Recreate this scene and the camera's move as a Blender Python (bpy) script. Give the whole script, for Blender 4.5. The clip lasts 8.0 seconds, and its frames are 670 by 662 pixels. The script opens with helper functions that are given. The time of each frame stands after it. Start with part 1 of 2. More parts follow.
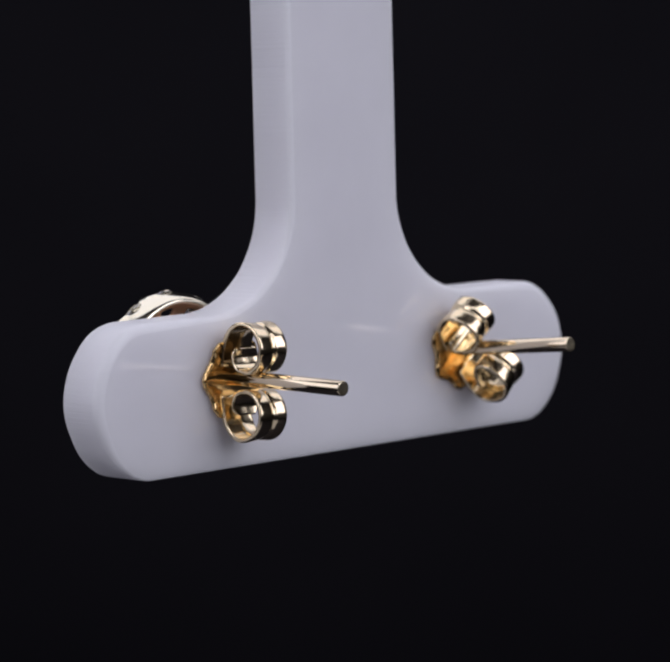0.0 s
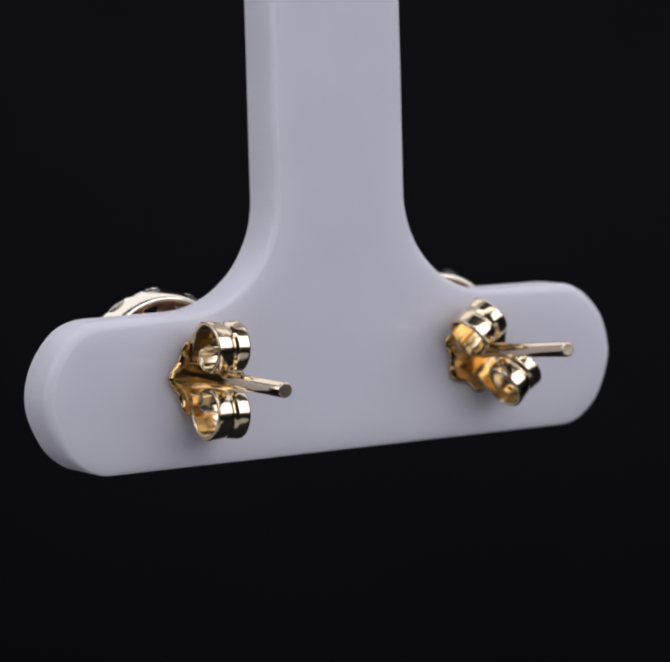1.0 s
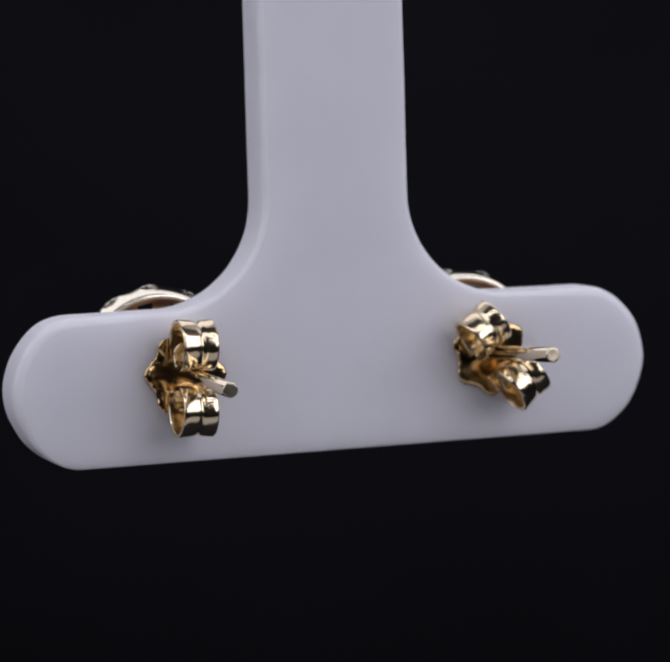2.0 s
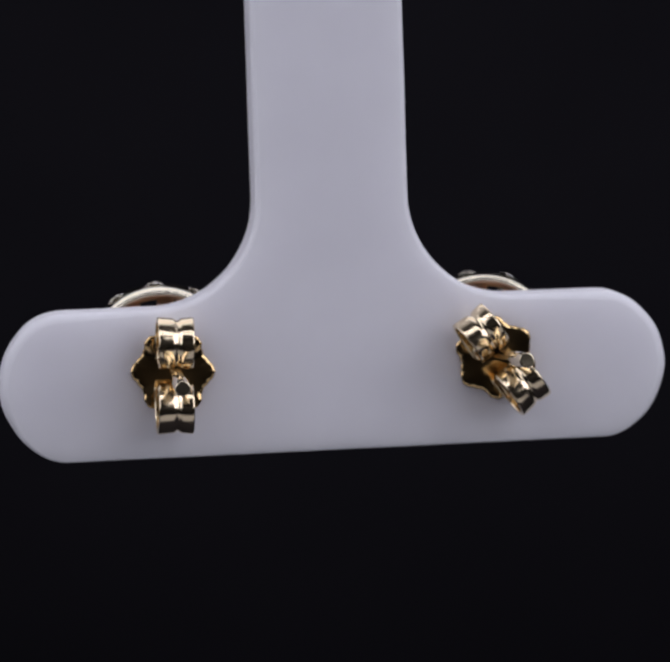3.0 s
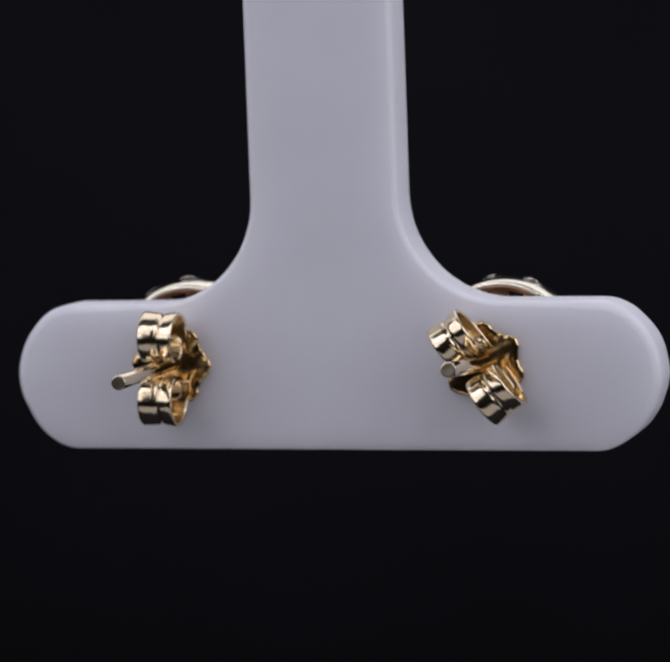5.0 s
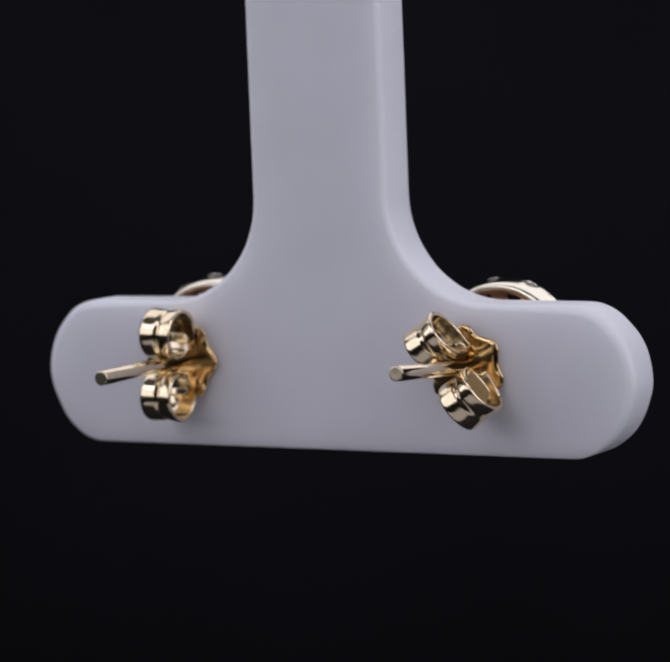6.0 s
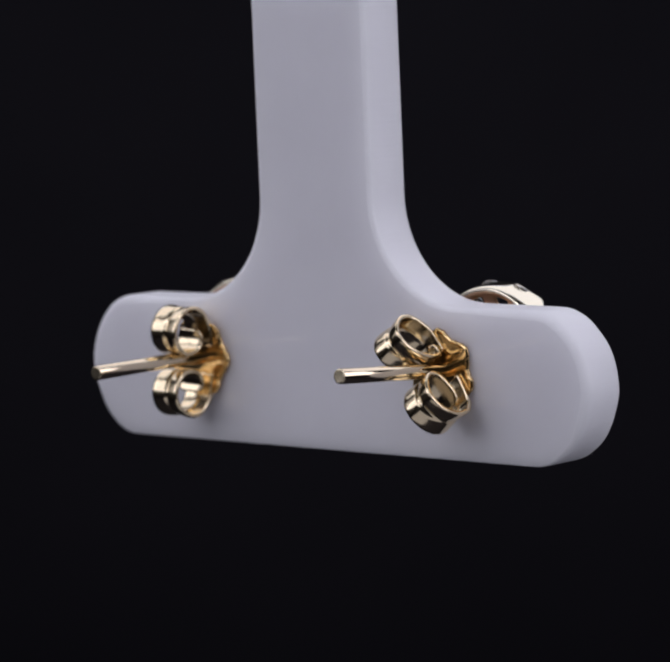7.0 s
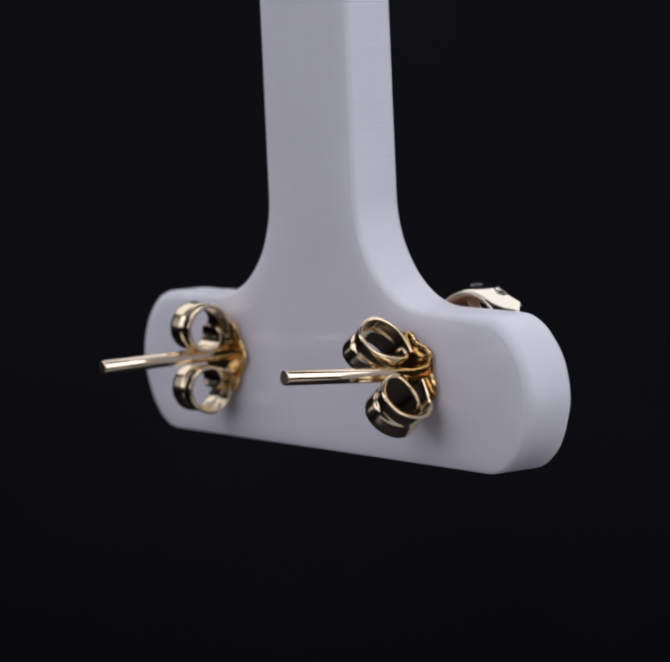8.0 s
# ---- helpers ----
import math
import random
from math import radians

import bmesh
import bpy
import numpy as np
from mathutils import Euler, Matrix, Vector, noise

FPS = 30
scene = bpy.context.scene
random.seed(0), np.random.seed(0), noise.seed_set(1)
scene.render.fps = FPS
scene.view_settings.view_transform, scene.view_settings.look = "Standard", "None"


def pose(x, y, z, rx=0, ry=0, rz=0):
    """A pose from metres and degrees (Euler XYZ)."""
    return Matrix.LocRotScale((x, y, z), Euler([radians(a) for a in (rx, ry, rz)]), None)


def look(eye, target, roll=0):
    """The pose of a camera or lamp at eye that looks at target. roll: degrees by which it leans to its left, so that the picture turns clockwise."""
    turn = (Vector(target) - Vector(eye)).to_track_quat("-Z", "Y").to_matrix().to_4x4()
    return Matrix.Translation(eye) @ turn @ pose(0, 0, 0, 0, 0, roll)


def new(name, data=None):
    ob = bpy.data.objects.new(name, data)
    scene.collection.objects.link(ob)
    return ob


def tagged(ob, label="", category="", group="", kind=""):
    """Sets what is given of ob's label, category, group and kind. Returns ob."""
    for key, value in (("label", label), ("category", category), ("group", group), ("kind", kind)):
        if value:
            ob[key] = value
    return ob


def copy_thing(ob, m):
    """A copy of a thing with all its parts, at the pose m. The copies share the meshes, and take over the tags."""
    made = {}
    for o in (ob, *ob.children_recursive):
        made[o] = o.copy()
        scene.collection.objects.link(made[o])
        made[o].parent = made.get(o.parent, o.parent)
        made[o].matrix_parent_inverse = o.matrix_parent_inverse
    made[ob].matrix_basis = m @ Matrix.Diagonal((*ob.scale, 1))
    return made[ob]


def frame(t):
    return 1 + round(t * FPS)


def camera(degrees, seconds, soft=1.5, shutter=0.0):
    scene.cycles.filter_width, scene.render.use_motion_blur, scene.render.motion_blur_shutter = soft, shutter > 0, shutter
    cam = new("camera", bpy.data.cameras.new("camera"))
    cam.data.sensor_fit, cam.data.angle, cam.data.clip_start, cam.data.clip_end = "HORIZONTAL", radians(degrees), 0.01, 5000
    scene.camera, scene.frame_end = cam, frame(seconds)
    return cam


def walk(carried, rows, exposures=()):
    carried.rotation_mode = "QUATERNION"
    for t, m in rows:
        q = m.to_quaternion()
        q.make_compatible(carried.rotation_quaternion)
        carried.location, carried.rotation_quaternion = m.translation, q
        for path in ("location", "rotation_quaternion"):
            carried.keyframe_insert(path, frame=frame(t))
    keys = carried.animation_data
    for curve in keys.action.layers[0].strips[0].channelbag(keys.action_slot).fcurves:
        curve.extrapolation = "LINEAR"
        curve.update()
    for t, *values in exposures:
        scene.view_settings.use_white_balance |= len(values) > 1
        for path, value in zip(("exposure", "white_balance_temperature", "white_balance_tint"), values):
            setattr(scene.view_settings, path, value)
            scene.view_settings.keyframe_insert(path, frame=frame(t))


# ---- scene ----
# ---- camera ----
EYE_Z = 0.150
cam = camera(12.771, 8.0, soft=2.6)
CAM_POSE = pose(0, -0.15593, EYE_Z, 0, 0, -0.019) @ pose(0, 0, 0, -5.02) @ pose(0, 0, 0, 0, 2.051) @ pose(0, 0, 0, 90)
cam.data.dof.use_dof, cam.data.dof.focus_distance, cam.data.dof.aperture_fstop = True, 0.1470, 95.0
walk(cam, [(0.0, CAM_POSE), (8.0, CAM_POSE)], [(0.0, 0.0), (8.0, 0.0)])

MM = 0.001
BAR_L, BAR_H, THICK, STEM_W, STEM_TOP = 35.0, 7.71, 2.78, 7.95, 121.0

# ---- light: overhead and side softboxes of a small photo booth ----
world = bpy.data.worlds.new("booth_world")
scene.world = world
world.use_nodes = True
world.node_tree.nodes["Background"].inputs[0].default_value = (0.004, 0.004, 0.005, 1)
world.node_tree.nodes["Background"].inputs[1].default_value = 0.5


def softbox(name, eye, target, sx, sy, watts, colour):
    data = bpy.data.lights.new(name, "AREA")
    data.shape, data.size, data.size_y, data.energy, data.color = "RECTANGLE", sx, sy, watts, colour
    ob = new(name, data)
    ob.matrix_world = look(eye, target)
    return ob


COOL = (0.866, 0.866, 1.0)
softbox("led_strip", (0.0, -0.075, 0.266), (0.0, -0.05, 0.134), 0.34, 0.012, 0.046, COOL)
softbox("led_strip", (0.0, -0.105, 0.264), (0.0, -0.05, 0.134), 0.34, 0.012, 0.046, COOL)
softbox("overhead_softbox", (0.0, 0.09, 0.268), (0.0, 0.03, 0.134), 0.36, 0.14, 0.19, COOL)
softbox("side_softbox_right", (0.27, -0.16, 0.274), (0.0, 0.0, 0.138), 0.38, 0.25, 0.67, COOL)
softbox("side_softbox_left", (-0.27, -0.14, 0.276), (0.0, 0.0, 0.138), 0.40, 0.25, 0.42, COOL)
# added fill, no known source: lifts the dark insides of the clutch loops
softbox("fill_panel_left", (-0.30, 0.03, 0.23), (0.0, 0.0, 0.138), 0.15, 0.16, 0.03, COOL)
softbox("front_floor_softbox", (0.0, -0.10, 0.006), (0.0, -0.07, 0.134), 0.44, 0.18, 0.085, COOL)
# invented fill lamp that brightens the lower part of the black cloth
softbox("backdrop_fill", (0.0, 0.26, 0.012), (0.0, 0.45, 0.07), 0.40, 0.05, 0.046, COOL)


# ---- materials ----
def material(name):
    m = bpy.data.materials.new(name)
    m.use_nodes = True
    return m, m.node_tree, m.node_tree.nodes["Principled BSDF"]


def node(nt, kind, **inputs):
    n = nt.nodes.new(kind)
    for k, v in inputs.items():
        n.inputs[k.replace("_", " ")].default_value = v
    return n


def plastic(name, lined):
    """Milky white acrylic; lined: with the fine saw lines of the cut edge."""
    m, nt, b = material(name)
    co = nt.nodes.new("ShaderNodeTexCoord")
    big = node(nt, "ShaderNodeTexNoise", Scale=220.0, Detail=3.0)
    fine = node(nt, "ShaderNodeTexNoise", Scale=5200.0, Detail=2.0)
    nt.links.new(co.outputs["Object"], big.inputs["Vector"])
    nt.links.new(co.outputs["Object"], fine.inputs["Vector"])
    ramp = nt.nodes.new("ShaderNodeValToRGB")
    ramp.color_ramp.elements[0].position, ramp.color_ramp.elements[1].position = 0.3, 0.75
    ramp.color_ramp.elements[0].color = (0.765, 0.755, 0.785, 1)
    ramp.color_ramp.elements[1].color = (0.80, 0.79, 0.82, 1)
    nt.links.new(big.outputs["Fac"], ramp.inputs["Fac"])
    nt.links.new(ramp.outputs["Color"], b.inputs["Base Color"])
    b.inputs["Roughness"].default_value = 0.035 if not lined else 0.45
    b.inputs["IOR"].default_value = 1.49
    b.inputs["Specular IOR Level"].default_value = 0.5
    b.inputs["Subsurface Weight"].default_value = 0.8
    b.inputs["Subsurface Radius"].default_value = (1.0, 1.0, 1.0)
    b.inputs["Subsurface Scale"].default_value = 0.0026
    bump = node(nt, "ShaderNodeBump", Strength=0.05, Distance=0.00002)
    nt.links.new(fine.outputs["Fac"], bump.inputs["Height"])
    last = bump
    if lined:
        stretch = nt.nodes.new("ShaderNodeMapping")
        stretch.inputs["Scale"].default_value = (60, 60, 5200)
        nt.links.new(co.outputs["Object"], stretch.inputs["Vector"])
        saw = node(nt, "ShaderNodeTexNoise", Scale=1.0, Detail=4.0, Roughness=0.7)
        nt.links.new(stretch.outputs["Vector"], saw.inputs["Vector"])
        bump2 = node(nt, "ShaderNodeBump", Strength=0.8, Distance=0.00004)
        nt.links.new(saw.outputs["Fac"], bump2.inputs["Height"])
        nt.links.new(bump.outputs["Normal"], bump2.inputs["Normal"])
        last = bump2
    nt.links.new(last.outputs["Normal"], b.inputs["Normal"])
    return m


def metal(name, colour, rough, dent=0.25):
    m, nt, b = material(name)
    co = nt.nodes.new("ShaderNodeTexCoord")
    big = node(nt, "ShaderNodeTexNoise", Scale=650.0, Detail=2.0)
    mid = node(nt, "ShaderNodeTexNoise", Scale=1500.0, Detail=1.0)
    nt.links.new(co.outputs["Object"], big.inputs["Vector"])
    nt.links.new(co.outputs["Object"], mid.inputs["Vector"])
    b.inputs["Base Color"].default_value = (*colour, 1)
    b.inputs["Metallic"].default_value = 1.0
    wear = nt.nodes.new("ShaderNodeMapRange")
    wear.inputs["To Min"].default_value, wear.inputs["To Max"].default_value = rough * 0.75, rough * 1.25
    nt.links.new(mid.outputs["Fac"], wear.inputs["Value"])
    nt.links.new(wear.outputs["Result"], b.inputs["Roughness"])
    bump = node(nt, "ShaderNodeBump", Strength=dent, Distance=0.00012)
    nt.links.new(big.outputs["Fac"], bump.inputs["Height"])
    nt.links.new(bump.outputs["Normal"], b.inputs["Normal"])
    return m


def cloth(name, dark, light):
    m, nt, b = material(name)
    co = nt.nodes.new("ShaderNodeTexCoord")
    n = node(nt, "ShaderNodeTexNoise", Scale=25.0, Detail=6.0)
    nt.links.new(co.outputs["Object"], n.inputs["Vector"])
    ramp = nt.nodes.new("ShaderNodeValToRGB")
    ramp.color_ramp.elements[0].color, ramp.color_ramp.elements[1].color = (*dark, 1), (*light, 1)
    nt.links.new(n.outputs["Fac"], ramp.inputs["Fac"])
    nt.links.new(ramp.outputs["Color"], b.inputs["Base Color"])
    b.inputs["Roughness"].default_value = 1.0
    b.inputs["Specular IOR Level"].default_value = 0.0
    return m


ACRYLIC = plastic("white_acrylic", False)
ACRYLIC_CUT = plastic("white_acrylic_cut_edge", True)
GOLD = metal("pale_yellow_gold", (0.87, 0.72, 0.485), 0.15, 0.45)
# darker, more orange than GOLD: shade and gold bounce behind the scrolls, put into the colour
GOLD_PLATE = metal("shade_tinted_gold_sheet", (0.77, 0.53, 0.25), 0.14, 0.25)
GOLD_CUT = metal("matte_cut_gold", (0.74, 0.64, 0.45), 0.24, 0.1)
GOLD_POLISH = metal("polished_pale_gold", (0.84, 0.705, 0.51), 0.10, 0.06)
# base colour whitened to carry the overhead reflection on the rim
RIM = metal("gold_with_painted_glare", (0.90, 0.83, 0.65), 0.11, 0.05)
ROSE = metal("rose_gold_inside", (0.93, 0.64, 0.41), 0.36, 0.3)
BLACK = cloth("black_cloth", (0.021, 0.020, 0.024), (0.030, 0.028, 0.0335))
# grey chosen so the unseen walls and ceiling lift dark reflections in the gold
GREY = cloth("grey_bounce_lining", (0.085, 0.08, 0.075), (0.11, 0.104, 0.098))
STONE, stone_nt, stone_b = material("clear_stone")
stone_b.inputs["Base Color"].default_value = (0.97, 0.97, 1.0, 1)
stone_b.inputs["Transmission Weight"].default_value = 1.0
stone_b.inputs["IOR"].default_value = 2.1
stone_b.inputs["Roughness"].default_value = 0.02


# ---- mesh helpers ----
def finish(name, bm, mats, smooth=True):
    bmesh.ops.recalc_face_normals(bm, faces=bm.faces)
    me = bpy.data.meshes.new(name)
    for f in bm.faces:
        f.smooth = smooth and len(f.verts) <= 4
    bm.to_mesh(me)
    bm.free()
    for m in mats if isinstance(mats, (list, tuple)) else [mats]:
        me.materials.append(m)
    return me


def part(name, bm, mats, parent, label="", smooth=True):
    ob = new(name, finish(name, bm, mats, smooth))
    ob.parent = parent
    if label:
        tagged(ob, label)
    return ob


def loft(bm, rings, closed=True, cap=False, slot=0):
    """Quads between rings of points (in mm); closed: each ring is a loop."""
    rows = [[bm.verts.new(Vector(p) * MM) for p in ring] for ring in rings]
    n = len(rows[0])
    for a, b in zip(rows, rows[1:]):
        for i in range(n if closed else n - 1):
            j = (i + 1) % n
            bm.faces.new((a[i], a[j], b[j], b[i])).material_index = slot
    if cap:
        bm.faces.new(rows[0][::-1])
        bm.faces.new(rows[-1])
    return rows


def spline(ctrl, per):
    """Smooth curve through control points."""
    pts = [Vector(c) for c in ctrl]
    pts = [2 * pts[0] - pts[1]] + pts + [2 * pts[-1] - pts[-2]]
    out = []
    for i in range(1, len(pts) - 2):
        p0, p1, p2, p3 = pts[i - 1:i + 3]
        for k in range(per):
            t = k / per
            out.append(0.5 * ((2 * p1) + (p2 - p0) * t + (2 * p0 - 5 * p1 + 4 * p2 - p3) * t * t + (3 * p1 - p0 - 3 * p2 + p3) * t ** 3))
    out.append(pts[-2])
    return out


def revolve(bm, profile, seg=48, ripple=None):
    """Turns a closed (radius, y) profile round the y axis."""
    rings = []
    for r, y in profile + profile[:1]:
        ring = []
        for i in range(seg):
            a = 2 * math.pi * i / seg
            dr, dy = ripple(r, y, a) if ripple else (0, 0)
            ring.append(((r + dr) * math.cos(a), y + dy, (r + dr) * math.sin(a)))
        rings.append(ring)
    loft(bm, rings)
    bmesh.ops.remove_doubles(bm, verts=bm.verts, dist=1e-7)


# ---- the booth: black cloth behind and below, unseen grey lining added round the rest as bounce ----
def slab(name, lo, hi, label, mat=BLACK):
    bm = bmesh.new()
    bmesh.ops.create_cube(bm, size=1)
    for v in bm.verts:
        v.co = Vector([l + (c + 0.5) * (h - l) for c, l, h in zip(v.co, lo, hi)])
    bmesh.ops.bevel(bm, geom=bm.edges[:], offset=0.003, segments=2, affect="EDGES")
    return tagged(new(name, finish(name, bm, mat)), label, "backdrop", kind="structure")


TOP_Z = 0.134 + STEM_TOP * MM
slab("backdrop", (-0.45, 0.45, 0.0), (0.45, 0.47, 0.40), "plain black cloth backdrop behind the stand")
slab("wall_front", (-0.45, -0.47, 0.0), (0.45, -0.45, 0.40), "plain grey booth wall, unseen, added to bounce fill light", GREY)
slab("wall_left", (-0.47, -0.47, 0.0), (-0.45, 0.47, 0.40), "plain grey booth wall, unseen, added to bounce fill light", GREY)
slab("wall_right", (0.45, -0.47, 0.0), (0.47, 0.47, 0.40), "plain grey booth wall, unseen, added to bounce fill light", GREY)
slab("floor", (-0.47, -0.47, -0.02), (0.47, 0.47, 0.0), "plain black cloth floor of the booth")
slab("ceiling", (-0.47, -0.47, 0.40), (0.47, 0.47, 0.42), "plain grey booth ceiling, unseen, added to bounce fill light", GREY)


# ---- the hanging T-shaped stand; x along the bar, -y out of its back face, z up, mm ----
def stand_outline():
    """Outline of the T as (x, z), counter-clockwise from the bottom edge."""
    half, straight = BAR_H / 2, 14.15
    pts = [(x, -half) for x in np.linspace(-straight, straight, 60)]
    a = BAR_L / 2 - straight

    def end(phi, e):
        c, s = math.cos(phi), math.sin(phi)
        return math.copysign(abs(c) ** (2 / e), c) * a, math.copysign(abs(s) ** (2 / e), s) * half

    for k in range(1, 40):
        phi = -math.pi / 2 + math.pi * k / 40
        x, z = end(phi, 1.82 if phi < 0 else 1.95)
        pts.append((straight + x, z))
    r, w = 5.5, STEM_W / 2
    pts += [(x, half) for x in np.linspace(straight, w + r, 12)]
    for k in range(1, 24):
        phi = math.pi / 2 * k / 24
        pts.append((w + r - r * math.sin(phi), half + r - r * math.cos(phi)))
    pts += [(w, z) for z in np.linspace(half + r, STEM_TOP, 40)]
    left = [(-x, z) for x, z in pts[60:]][::-1]
    return [(float(x), float(z)) for x, z in pts + left]


def build_stand():
    out = stand_outline()
    n = len(out)
    inward = []
    for i in range(n):
        (x0, z0), (x1, z1) = out[i - 1], out[(i + 1) % n]
        t = Vector((x1 - x0, z1 - z0)).normalized()
        inward.append((-t.y, t.x))
    soft = [0.10 + (0.17 + 0.20 * min(1.0, max(0.0, (abs(x) - 10.0) / 4.0))) * min(1.0, max(0.0, (0.9 - iz if z < 0 else 1.0) / 0.5)) for (x, z), (ix, iz) in zip(out, inward)]
    rings = []
    arc = [math.pi / 2 * k / 6 for k in range(7)]
    prof = [(1 - math.sin(a), 1 - math.cos(a), 0) for a in arc]
    prof += [(0.0, 1.0 - 2 * f, f) for f in (0.33, 0.67)]
    prof += [(1 - math.sin(a), math.cos(a) - 1, 1) for a in arc[::-1]]
    for d, de, far in prof:
        ring = []
        for (x, z), (ix, iz), e in zip(out, inward, soft):
            y = far * THICK + de * e
            rough = 0.012 * noise.noise(Vector((x * 1.3, y, z * 1.3))) + (0.05 * noise.noise(Vector((x * 0.7, 0, z * 0.7))) if abs(x) > 14.6 else 0) if z < 20 else 0
            ring.append((x + ix * (d * e + rough), y, z + iz * (d * e + rough)))
        rings.append(ring)
    bm = bmesh.new()
    rows = loft(bm, rings, slot=1)
    bm.faces.new(rows[0])
    bm.faces.new(rows[-1])
    return new("earring_stand", finish("earring_stand", bm, [ACRYLIC, ACRYLIC_CUT]))


# ---- friction back: scalloped dished plate with two scrolled strips ----
def build_back(upper, lower, dished, lift, level=(0, 0, 0)):
    """upper, lower: the side view (y, distance from the post) of each scroll's strip; level: slopes and shift that lay the plate flat on the face."""
    root = new("butterfly_clutch")
    sheet = 0.21
    shape = [(0, 2.19), (7, 2.12), (18, 1.93), (29, 1.82), (38, 1.90), (47, 2.13), (56, 2.21), (66, 2.10), (76, 1.98), (90, 2.06)]

    def edge(a):
        """Radius of the scalloped outline; each quarter is a mirror of the next."""
        q = math.degrees(math.acos(min(1.0, abs(math.cos(a)))))
        for (q0, r0), (q1, r1) in zip(shape, shape[1:]):
            if q <= q1:
                k = (q - q0) / (q1 - q0)
                return r0 + (r1 - r0) * k * k * (3 - 2 * k)
        return shape[-1][1]

    bm = bmesh.new()
    seg, steps = 160, 18
    for side in (0, 1):
        rings = []
        for s in range(steps + 1):
            ring = []
            k = s / steps
            for i in range(seg):
                a = 2 * math.pi * i / seg
                lobe = (edge(a) - 2.05) / 0.2
                r = 0.12 + (2.05 + (edge(a) - 2.05) * k ** 3 - 0.12) * k
                dish = dished * abs(k * math.sin(a)) ** 1.3 + lift * (lobe + 0.5) * k ** 4
                roll = 0.05 * max(0.0, k - 0.9) / 0.1  # the rim is rounded over
                y = -(0.06 + sheet) - dish + (sheet - roll if side else roll) + level[0] * r * math.cos(a) + level[1] * r * math.sin(a) + level[2]
                ring.append((r * math.cos(a), y, r * math.sin(a) + 0.05 * k))
            rings.append(ring)
        if side == 0:
            front = loft(bm, rings)
        else:
            back = loft(bm, rings)
    for a, b in ((front[0], back[0]), (front[-1], back[-1])):
        for i in range(seg):
            j = (i + 1) % seg
            bm.faces.new((a[i], a[j], b[j], b[i]))
    part("plate", bm, GOLD_PLATE, root, "scalloped dished gold plate")

    # a strip rises from the plate, rolls outwards and curls in beside the post
    width, cols = 0.91, 24
    for sign, ctrl in ((1, upper), (-1, lower)):
        path = spline([(y, z, 0) for y, z in ctrl], 5)
        bm = bmesh.new()
        rings = []
        for i, p in enumerate(path):
            t = (path[min(i + 1, len(path) - 1)] - path[max(i - 1, 0)]).normalized()
            nrm = Vector((-t.y, t.x, 0))
            f = i / (len(path) - 1)
            fold = 1.0 * min(1, max(0, (f - 0.08) / 0.2)) * (1 if f < 0.62 else max(0.0, 1 - (f - 0.62) * 5))
            w = width * (1.05 - 0.12 * f) * (1 if f < 0.94 else math.sqrt(1 - 0.55 * ((f - 0.94) / 0.06) ** 2))
            outer, inner = [], []
            for c in range(cols + 1):
                u = -1 + 2 * c / cols
                v = abs(u - 0.12) / (0.88 if u > 0.12 else 1.12)
                dip = fold * (0.11 * (1 - v) + 0.10 * math.exp(-(v / 0.11) ** 2)) + 0.035 * u ** 8
                root_in = max(0.0, 1 - f / 0.16)
                for lst, share, extra in ((outer, 1.0, 0.05 * root_in), (inner, 0.6, sheet - 0.05 * root_in)):
                    q = p + nrm * (dip * share + extra)
                    lst.append((u * w, q.x, sign * q.y))
            rings.append(outer + inner[::-1])
        loft(bm, rings, cap=True)
        part("scroll", bm, GOLD, root)
    return root


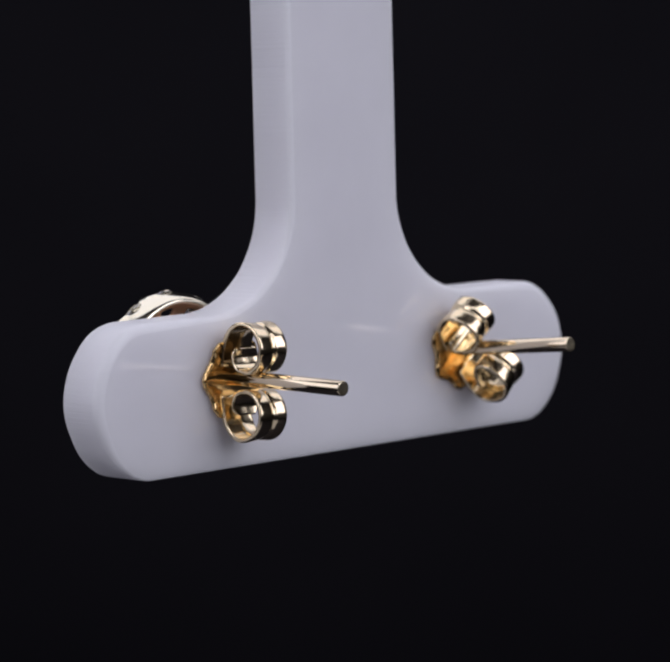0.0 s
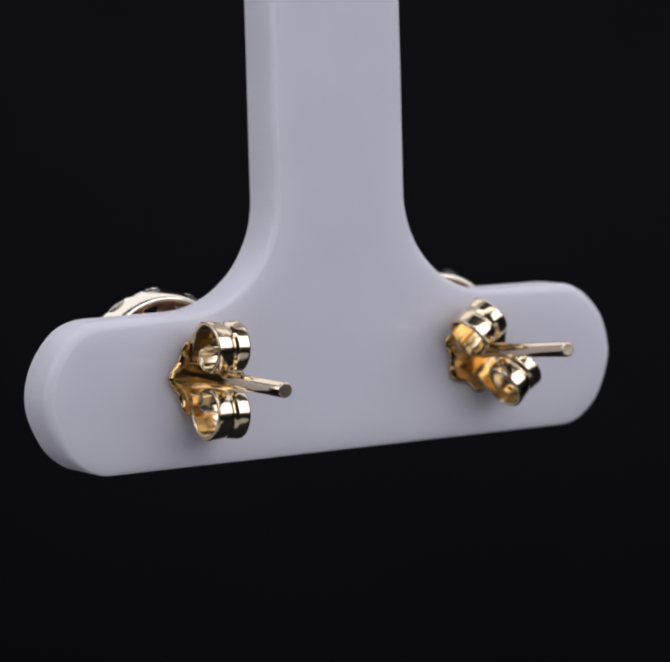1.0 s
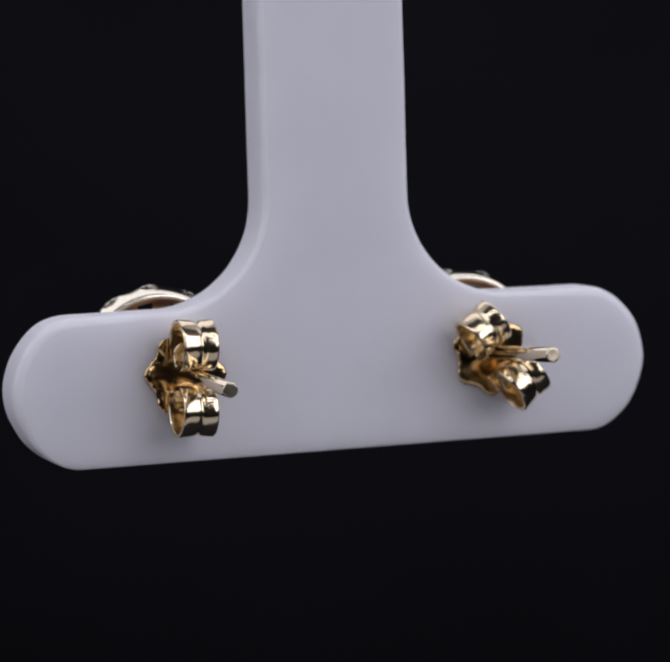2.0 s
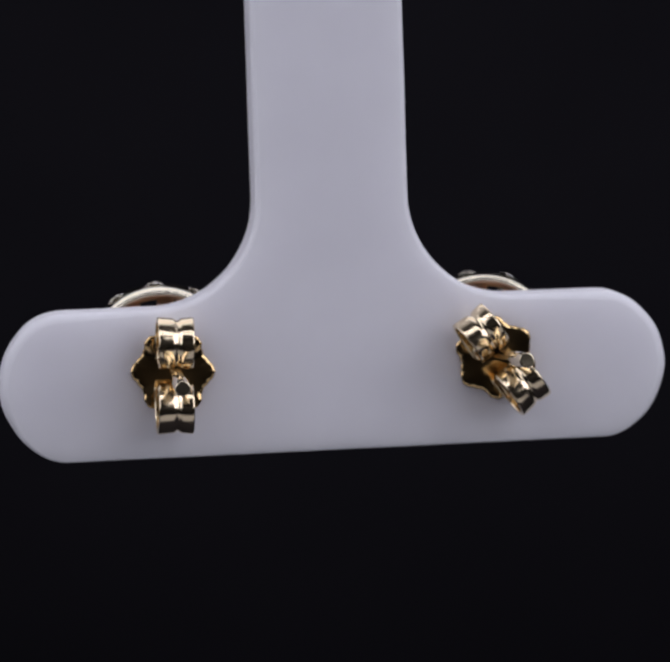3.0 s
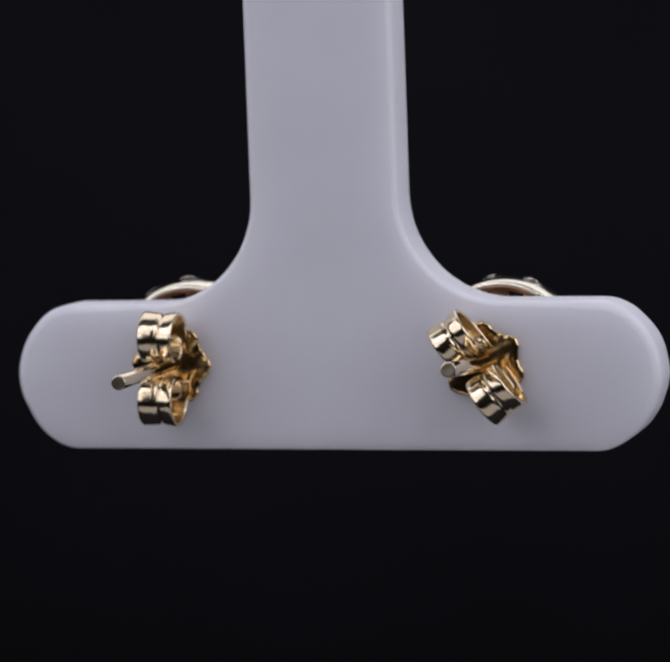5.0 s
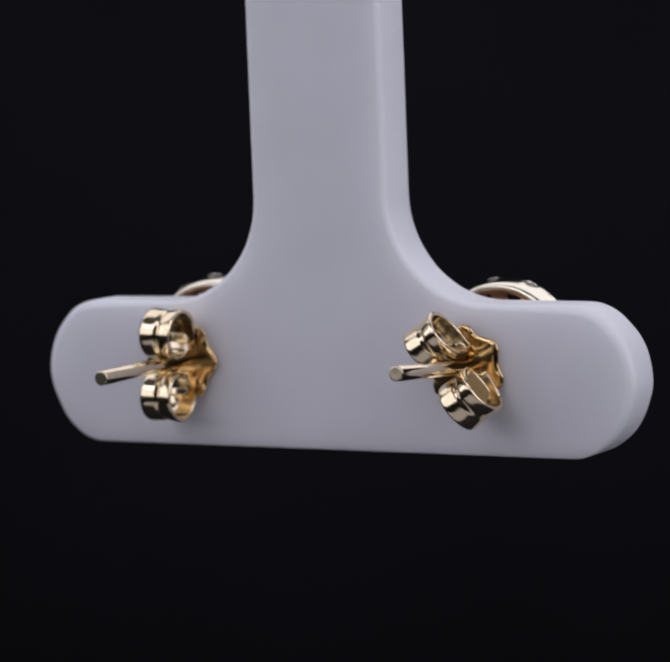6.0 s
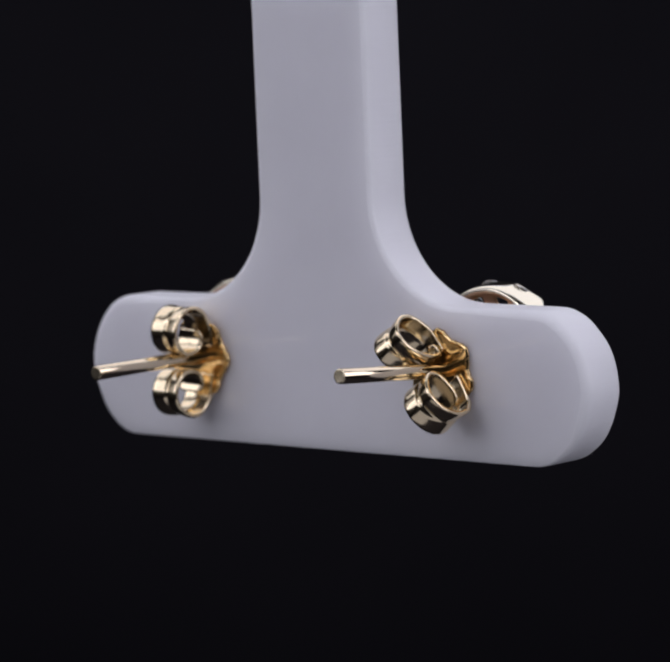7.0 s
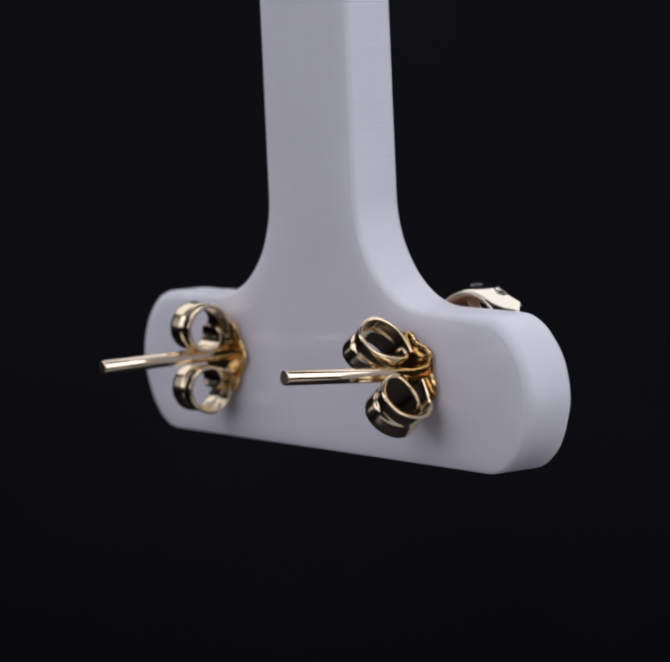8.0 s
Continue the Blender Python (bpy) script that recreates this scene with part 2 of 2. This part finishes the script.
# ---- stud earring: post through the stand, round setting with stones on its far side ----
def build_earring():
    root = new("stud_earring")
    bm = bmesh.new()
    pr = 0.385
    prof = [(0.0, -7.955), (0.30, -7.96), (0.335, -7.96), (0.37, -7.945), (pr, -7.91), (pr, -4.0), (pr, 0), (pr, 3.9), (0.0, 3.9)]
    rings = [[(max(r, 1e-3) * math.cos(a), y, max(r, 1e-3) * math.sin(a)) for a in [2 * math.pi * i / 28 for i in range(28)]] for r, y in prof]
    loft(bm, rings, cap=True)
    for f in bm.faces:
        f.material_index = 1 if f.calc_center_median().y < -7.94 * MM else 0
    part("post", bm, [GOLD_POLISH, GOLD_CUT], root, "thin straight gold post")

    b = THICK + 0.30
    off = Matrix.Translation((0.32 * MM, 0, 0))  # the head sits a little off its post
    bm = bmesh.new()

    def scallop(r, y, a):
        k = max(0.0, min(1.0, (y - b - 0.7) / 0.75))
        cusp = 1 - abs(math.cos(6 * a))
        return 0.05 * k * (0.5 - cusp), k * k * (0.52 * cusp - 0.34)

    revolve(bm, [(3.72, b + 0.12), (3.76, b + 0.03), (3.83, b), (3.90, b + 0.02), (3.96, b + 0.07), (4.01, b + 0.15), (4.05, b + 0.25), (4.09, b + 0.38), (4.13, b + 0.55), (4.175, b + 0.78), (4.215, b + 1.02),
                 (4.24, b + 1.25), (4.25, b + 1.46), (4.23, b + 1.54), (4.15, b + 1.53), (4.04, b + 1.30), (3.90, b + 0.95), (3.82, b + 0.5)], 240, scallop)
    part("rim", bm, RIM, root, "polished gold rim scalloped between the stones").matrix_basis = off

    # inner cup with drilled holes behind the stones
    bm = bmesh.new()
    seg = 72
    rings = []
    for r, y in ((3.82, b + 0.14), (3.70, b + 0.30), (3.56, b + 0.50), (3.08, b + 0.84), (2.2, b + 1.02), (1.2, b + 1.08), (0.3, b + 1.08)):
        rings.append([(r * math.cos(2 * math.pi * i / seg), y, r * math.sin(2 * math.pi * i / seg)) for i in range(seg)])
    loft(bm, rings)
    gone = [f for f in bm.faces if 3.2 < math.hypot(f.calc_center_median().x, f.calc_center_median().z) * 1000 < 3.6
            and int((math.atan2(f.calc_center_median().z, f.calc_center_median().x) % (2 * math.pi)) / (2 * math.pi) * seg) % 6 < 3]
    bmesh.ops.delete(bm, geom=gone, context="FACES")
    bmesh.ops.solidify(bm, geom=bm.faces[:], thickness=-0.0001)
    part("cup", bm, ROSE, root, "rose-tinted gold cup with drilled holes").matrix_basis = off

    def brilliant(rad):
        g = bmesh.new()
        lv = [(rad * 0.55, 0.27 * rad), (rad * 0.85, 0.17 * rad), (rad, 0.03 * rad), (rad, -0.03 * rad), (rad * 0.5, -0.5 * rad), (rad * 0.02, -0.86 * rad)]
        loft(g, [[(r * math.cos(2 * math.pi * (i + 0.5 * (k % 2)) / 12), r * math.sin(2 * math.pi * (i + 0.5 * (k % 2)) / 12), h) for i in range(12)] for k, (r, h) in enumerate(lv)], cap=True)
        return g

    side_mesh = finish("stone", brilliant(0.74), STONE, False)
    bead = bmesh.new()
    bmesh.ops.create_uvsphere(bead, u_segments=10, v_segments=7, radius=0.07 * MM)
    bead_mesh = finish("prong", bead, RIM)
    for k in range(12):
        a = 2 * math.pi * k / 12
        ob = new("stone", side_mesh)
        ob.parent = root
        out = Vector((math.cos(a), 0.70, math.sin(a))).normalized()
        m = out.to_track_quat("Z", "Y").to_matrix().to_4x4()
        ob.matrix_basis = off @ Matrix.Translation(Vector((3.90 * math.cos(a), b + 1.49, 3.90 * math.sin(a))) * MM) @ m
        for s in (-0.06, 0.06):
            aa = a + math.pi / 12 + s * 0.6
            pb = new("prong", bead_mesh)
            pb.parent = root
            pb.matrix_basis = off @ Matrix.Translation(Vector((4.14 * math.cos(aa), b + 1.62, 4.14 * math.sin(aa))) * MM)
    big = part("centre_stone", brilliant(2.7), STONE, root, "large round clear stone", False)
    big.matrix_basis = off @ pose(0, (b + 2.1) * MM, 0, -90)
    bm = bmesh.new()
    revolve(bm, [(2.6, b + 0.9), (2.95, b + 0.9), (3.0, b + 1.9), (2.85, b + 2.3), (2.65, b + 2.2), (2.6, b + 1.5)], 64)
    part("bezel", bm, GOLD_POLISH, root).matrix_basis = off
    return root


stand = tagged(build_stand(), "milky white acrylic T-shaped earring stand hanging stem up", "display stand")
SCROLL = [(-0.16, 0.75), (-0.19, 1.25), (-0.25, 1.75), (-0.42, 2.25), (-0.82, 2.73), (-1.38, 3.0), (-2.02, 2.97), (-2.62, 2.62), (-3.0, 2.02), (-3.04, 1.42),
          (-2.80, 0.86), (-2.36, 0.48), (-1.84, 0.35), (-1.30, 0.42), (-0.92, 0.74), (-0.78, 1.24), (-0.90, 1.74)]
SCROLL_OPEN = [(-0.16, 0.75), (-0.18, 1.25), (-0.26, 1.75), (-0.44, 2.20), (-0.84, 2.66), (-1.42, 2.97), (-2.10, 2.94), (-2.72, 2.52), (-3.03, 1.88),
               (-2.86, 1.22), (-2.34, 0.72), (-1.66, 0.44), (-1.06, 0.36), (-0.62, 0.46), (-0.44, 0.80), (-0.56, 1.16), (-0.84, 1.26)]
SCROLL_WIDE = [(-0.14, 0.75), (-0.15, 1.25), (-0.18, 1.80), (-0.28, 2.36), (-0.66, 2.84), (-1.26, 3.04), (-1.95, 2.98), (-2.60, 2.60), (-3.0, 1.92), (-2.95, 1.22),
               (-2.50, 0.62), (-1.92, 0.36), (-1.42, 0.52), (-1.06, 1.06), (-0.88, 1.64), (-0.82, 2.16)]
back_a = tagged(build_back(SCROLL, SCROLL, 0.14, 0.09, (0, 0, 0.06)), "upright gold butterfly clutch on an earring post", "clutch", "butterfly clutches")
back_b = tagged(build_back(SCROLL_OPEN, SCROLL_WIDE, 0.0, 0.03, (-0.041, -0.057, 0.10)), "tilted gold butterfly clutch on an earring post", "clutch", "butterfly clutches")
stud_a = tagged(build_earring(), "gold stud earring with clear stones pinned through white stand", "earring", "stud earrings")
stud_b = tagged(copy_thing(stud_a, pose(0, 0, 0)), "gold stud earring with clear stones pinned through white stand", "earring", "stud earrings")
# the second head is set on its post with a slight lean
spin = pose(0, 0, 0, 0, -100)
lean = spin.inverted() @ pose(0, THICK * MM, 0, 0, 0, -4) @ pose(0, -THICK * MM, 0) @ spin @ Matrix.Translation((-0.12 * MM, 0, 0))
for child in stud_b.children:
    if not child.name.startswith("post"):
        child.matrix_basis = lean @ child.matrix_basis

# hanger: the plate of the turning motor that carries the stem
def build_hanger():
    bm = bmesh.new()
    zt = TOP_Z * 1000
    rings = [[(r * math.cos(2 * math.pi * i / 40), r * math.sin(2 * math.pi * i / 40), z) for i in range(40)] for r, z in ((14, zt - 0.5), (15, zt), (15, 399.5), (14, 399.9))]
    loft(bm, rings, cap=True)
    return tagged(new("ceiling_mount", finish("ceiling_mount", bm, BLACK)), "plain black mount that carries the hanging stem", "mount", kind="structure")


build_hanger()


# ---- the turning ----
TURN = [(0.0, 45.74), (0.5, 39.32), (1.0, 32.88), (1.5, 26.37), (3.0, 7.36), (3.5, 1.36), (4.0, -4.64), (4.5, -10.67), (6.0, -29.69), (6.5, -36.11), (7.0, -42.54), (7.5, -48.72), (8.0, -54.97)]


def angle(t):
    for (t0, a0), (t1, a1) in zip(TURN, TURN[1:]):
        if t <= t1:
            return a0 + (a1 - a0) * (t - t0) / (t1 - t0)
    return TURN[-1][1]


def on_stand(t, local):
    """A pose in the stand's space, carried round the upright axis of the turntable."""
    tilt = pose(0, 0, 0, 0.71) @ pose(0, 0, 0, 0, 0.165)
    return pose(0, 0, EYE_Z, 0, 0, angle(t)) @ tilt @ Matrix.Translation((0.00001, -0.00129, -0.01595)) @ local


def along(tip, base):
    """The pose of a stud: its post runs from base towards tip (mm), origin where it leaves the face."""
    d = (Vector(tip) - Vector(base)).normalized()
    turn = Vector((0, -1, 0)).rotation_difference(d).to_matrix().to_4x4()
    return Matrix.Translation(Vector(tip) * MM - d * 0.00796) @ turn


def motions():
    steps = [0.25 * k for k in range(33)]
    post_a = along((-8.68, -7.88, 0.64), (-8.60, 0.0, 0.74))
    post_b = along((8.49, -7.86, 1.27), (8.44, 0.0, 0.66))
    poses = [(stand, Matrix.Identity(4)),
             (stud_a, post_a @ pose(0, 0, 0, 0, 147)), (stud_b, post_b @ pose(0, 0, 0, 0, -100)),
             (back_a, pose(-8.58 * MM, -0.02 * MM, 0.60 * MM, 0, 2, 0)),
             (back_b, pose(8.37 * MM, -0.06 * MM, 0.58 * MM, -4) @ pose(0, 0, 0, 0, -36))]
    for thing, local in poses:
        walk(thing, [(t, on_stand(t, local)) for t in steps])


motions()
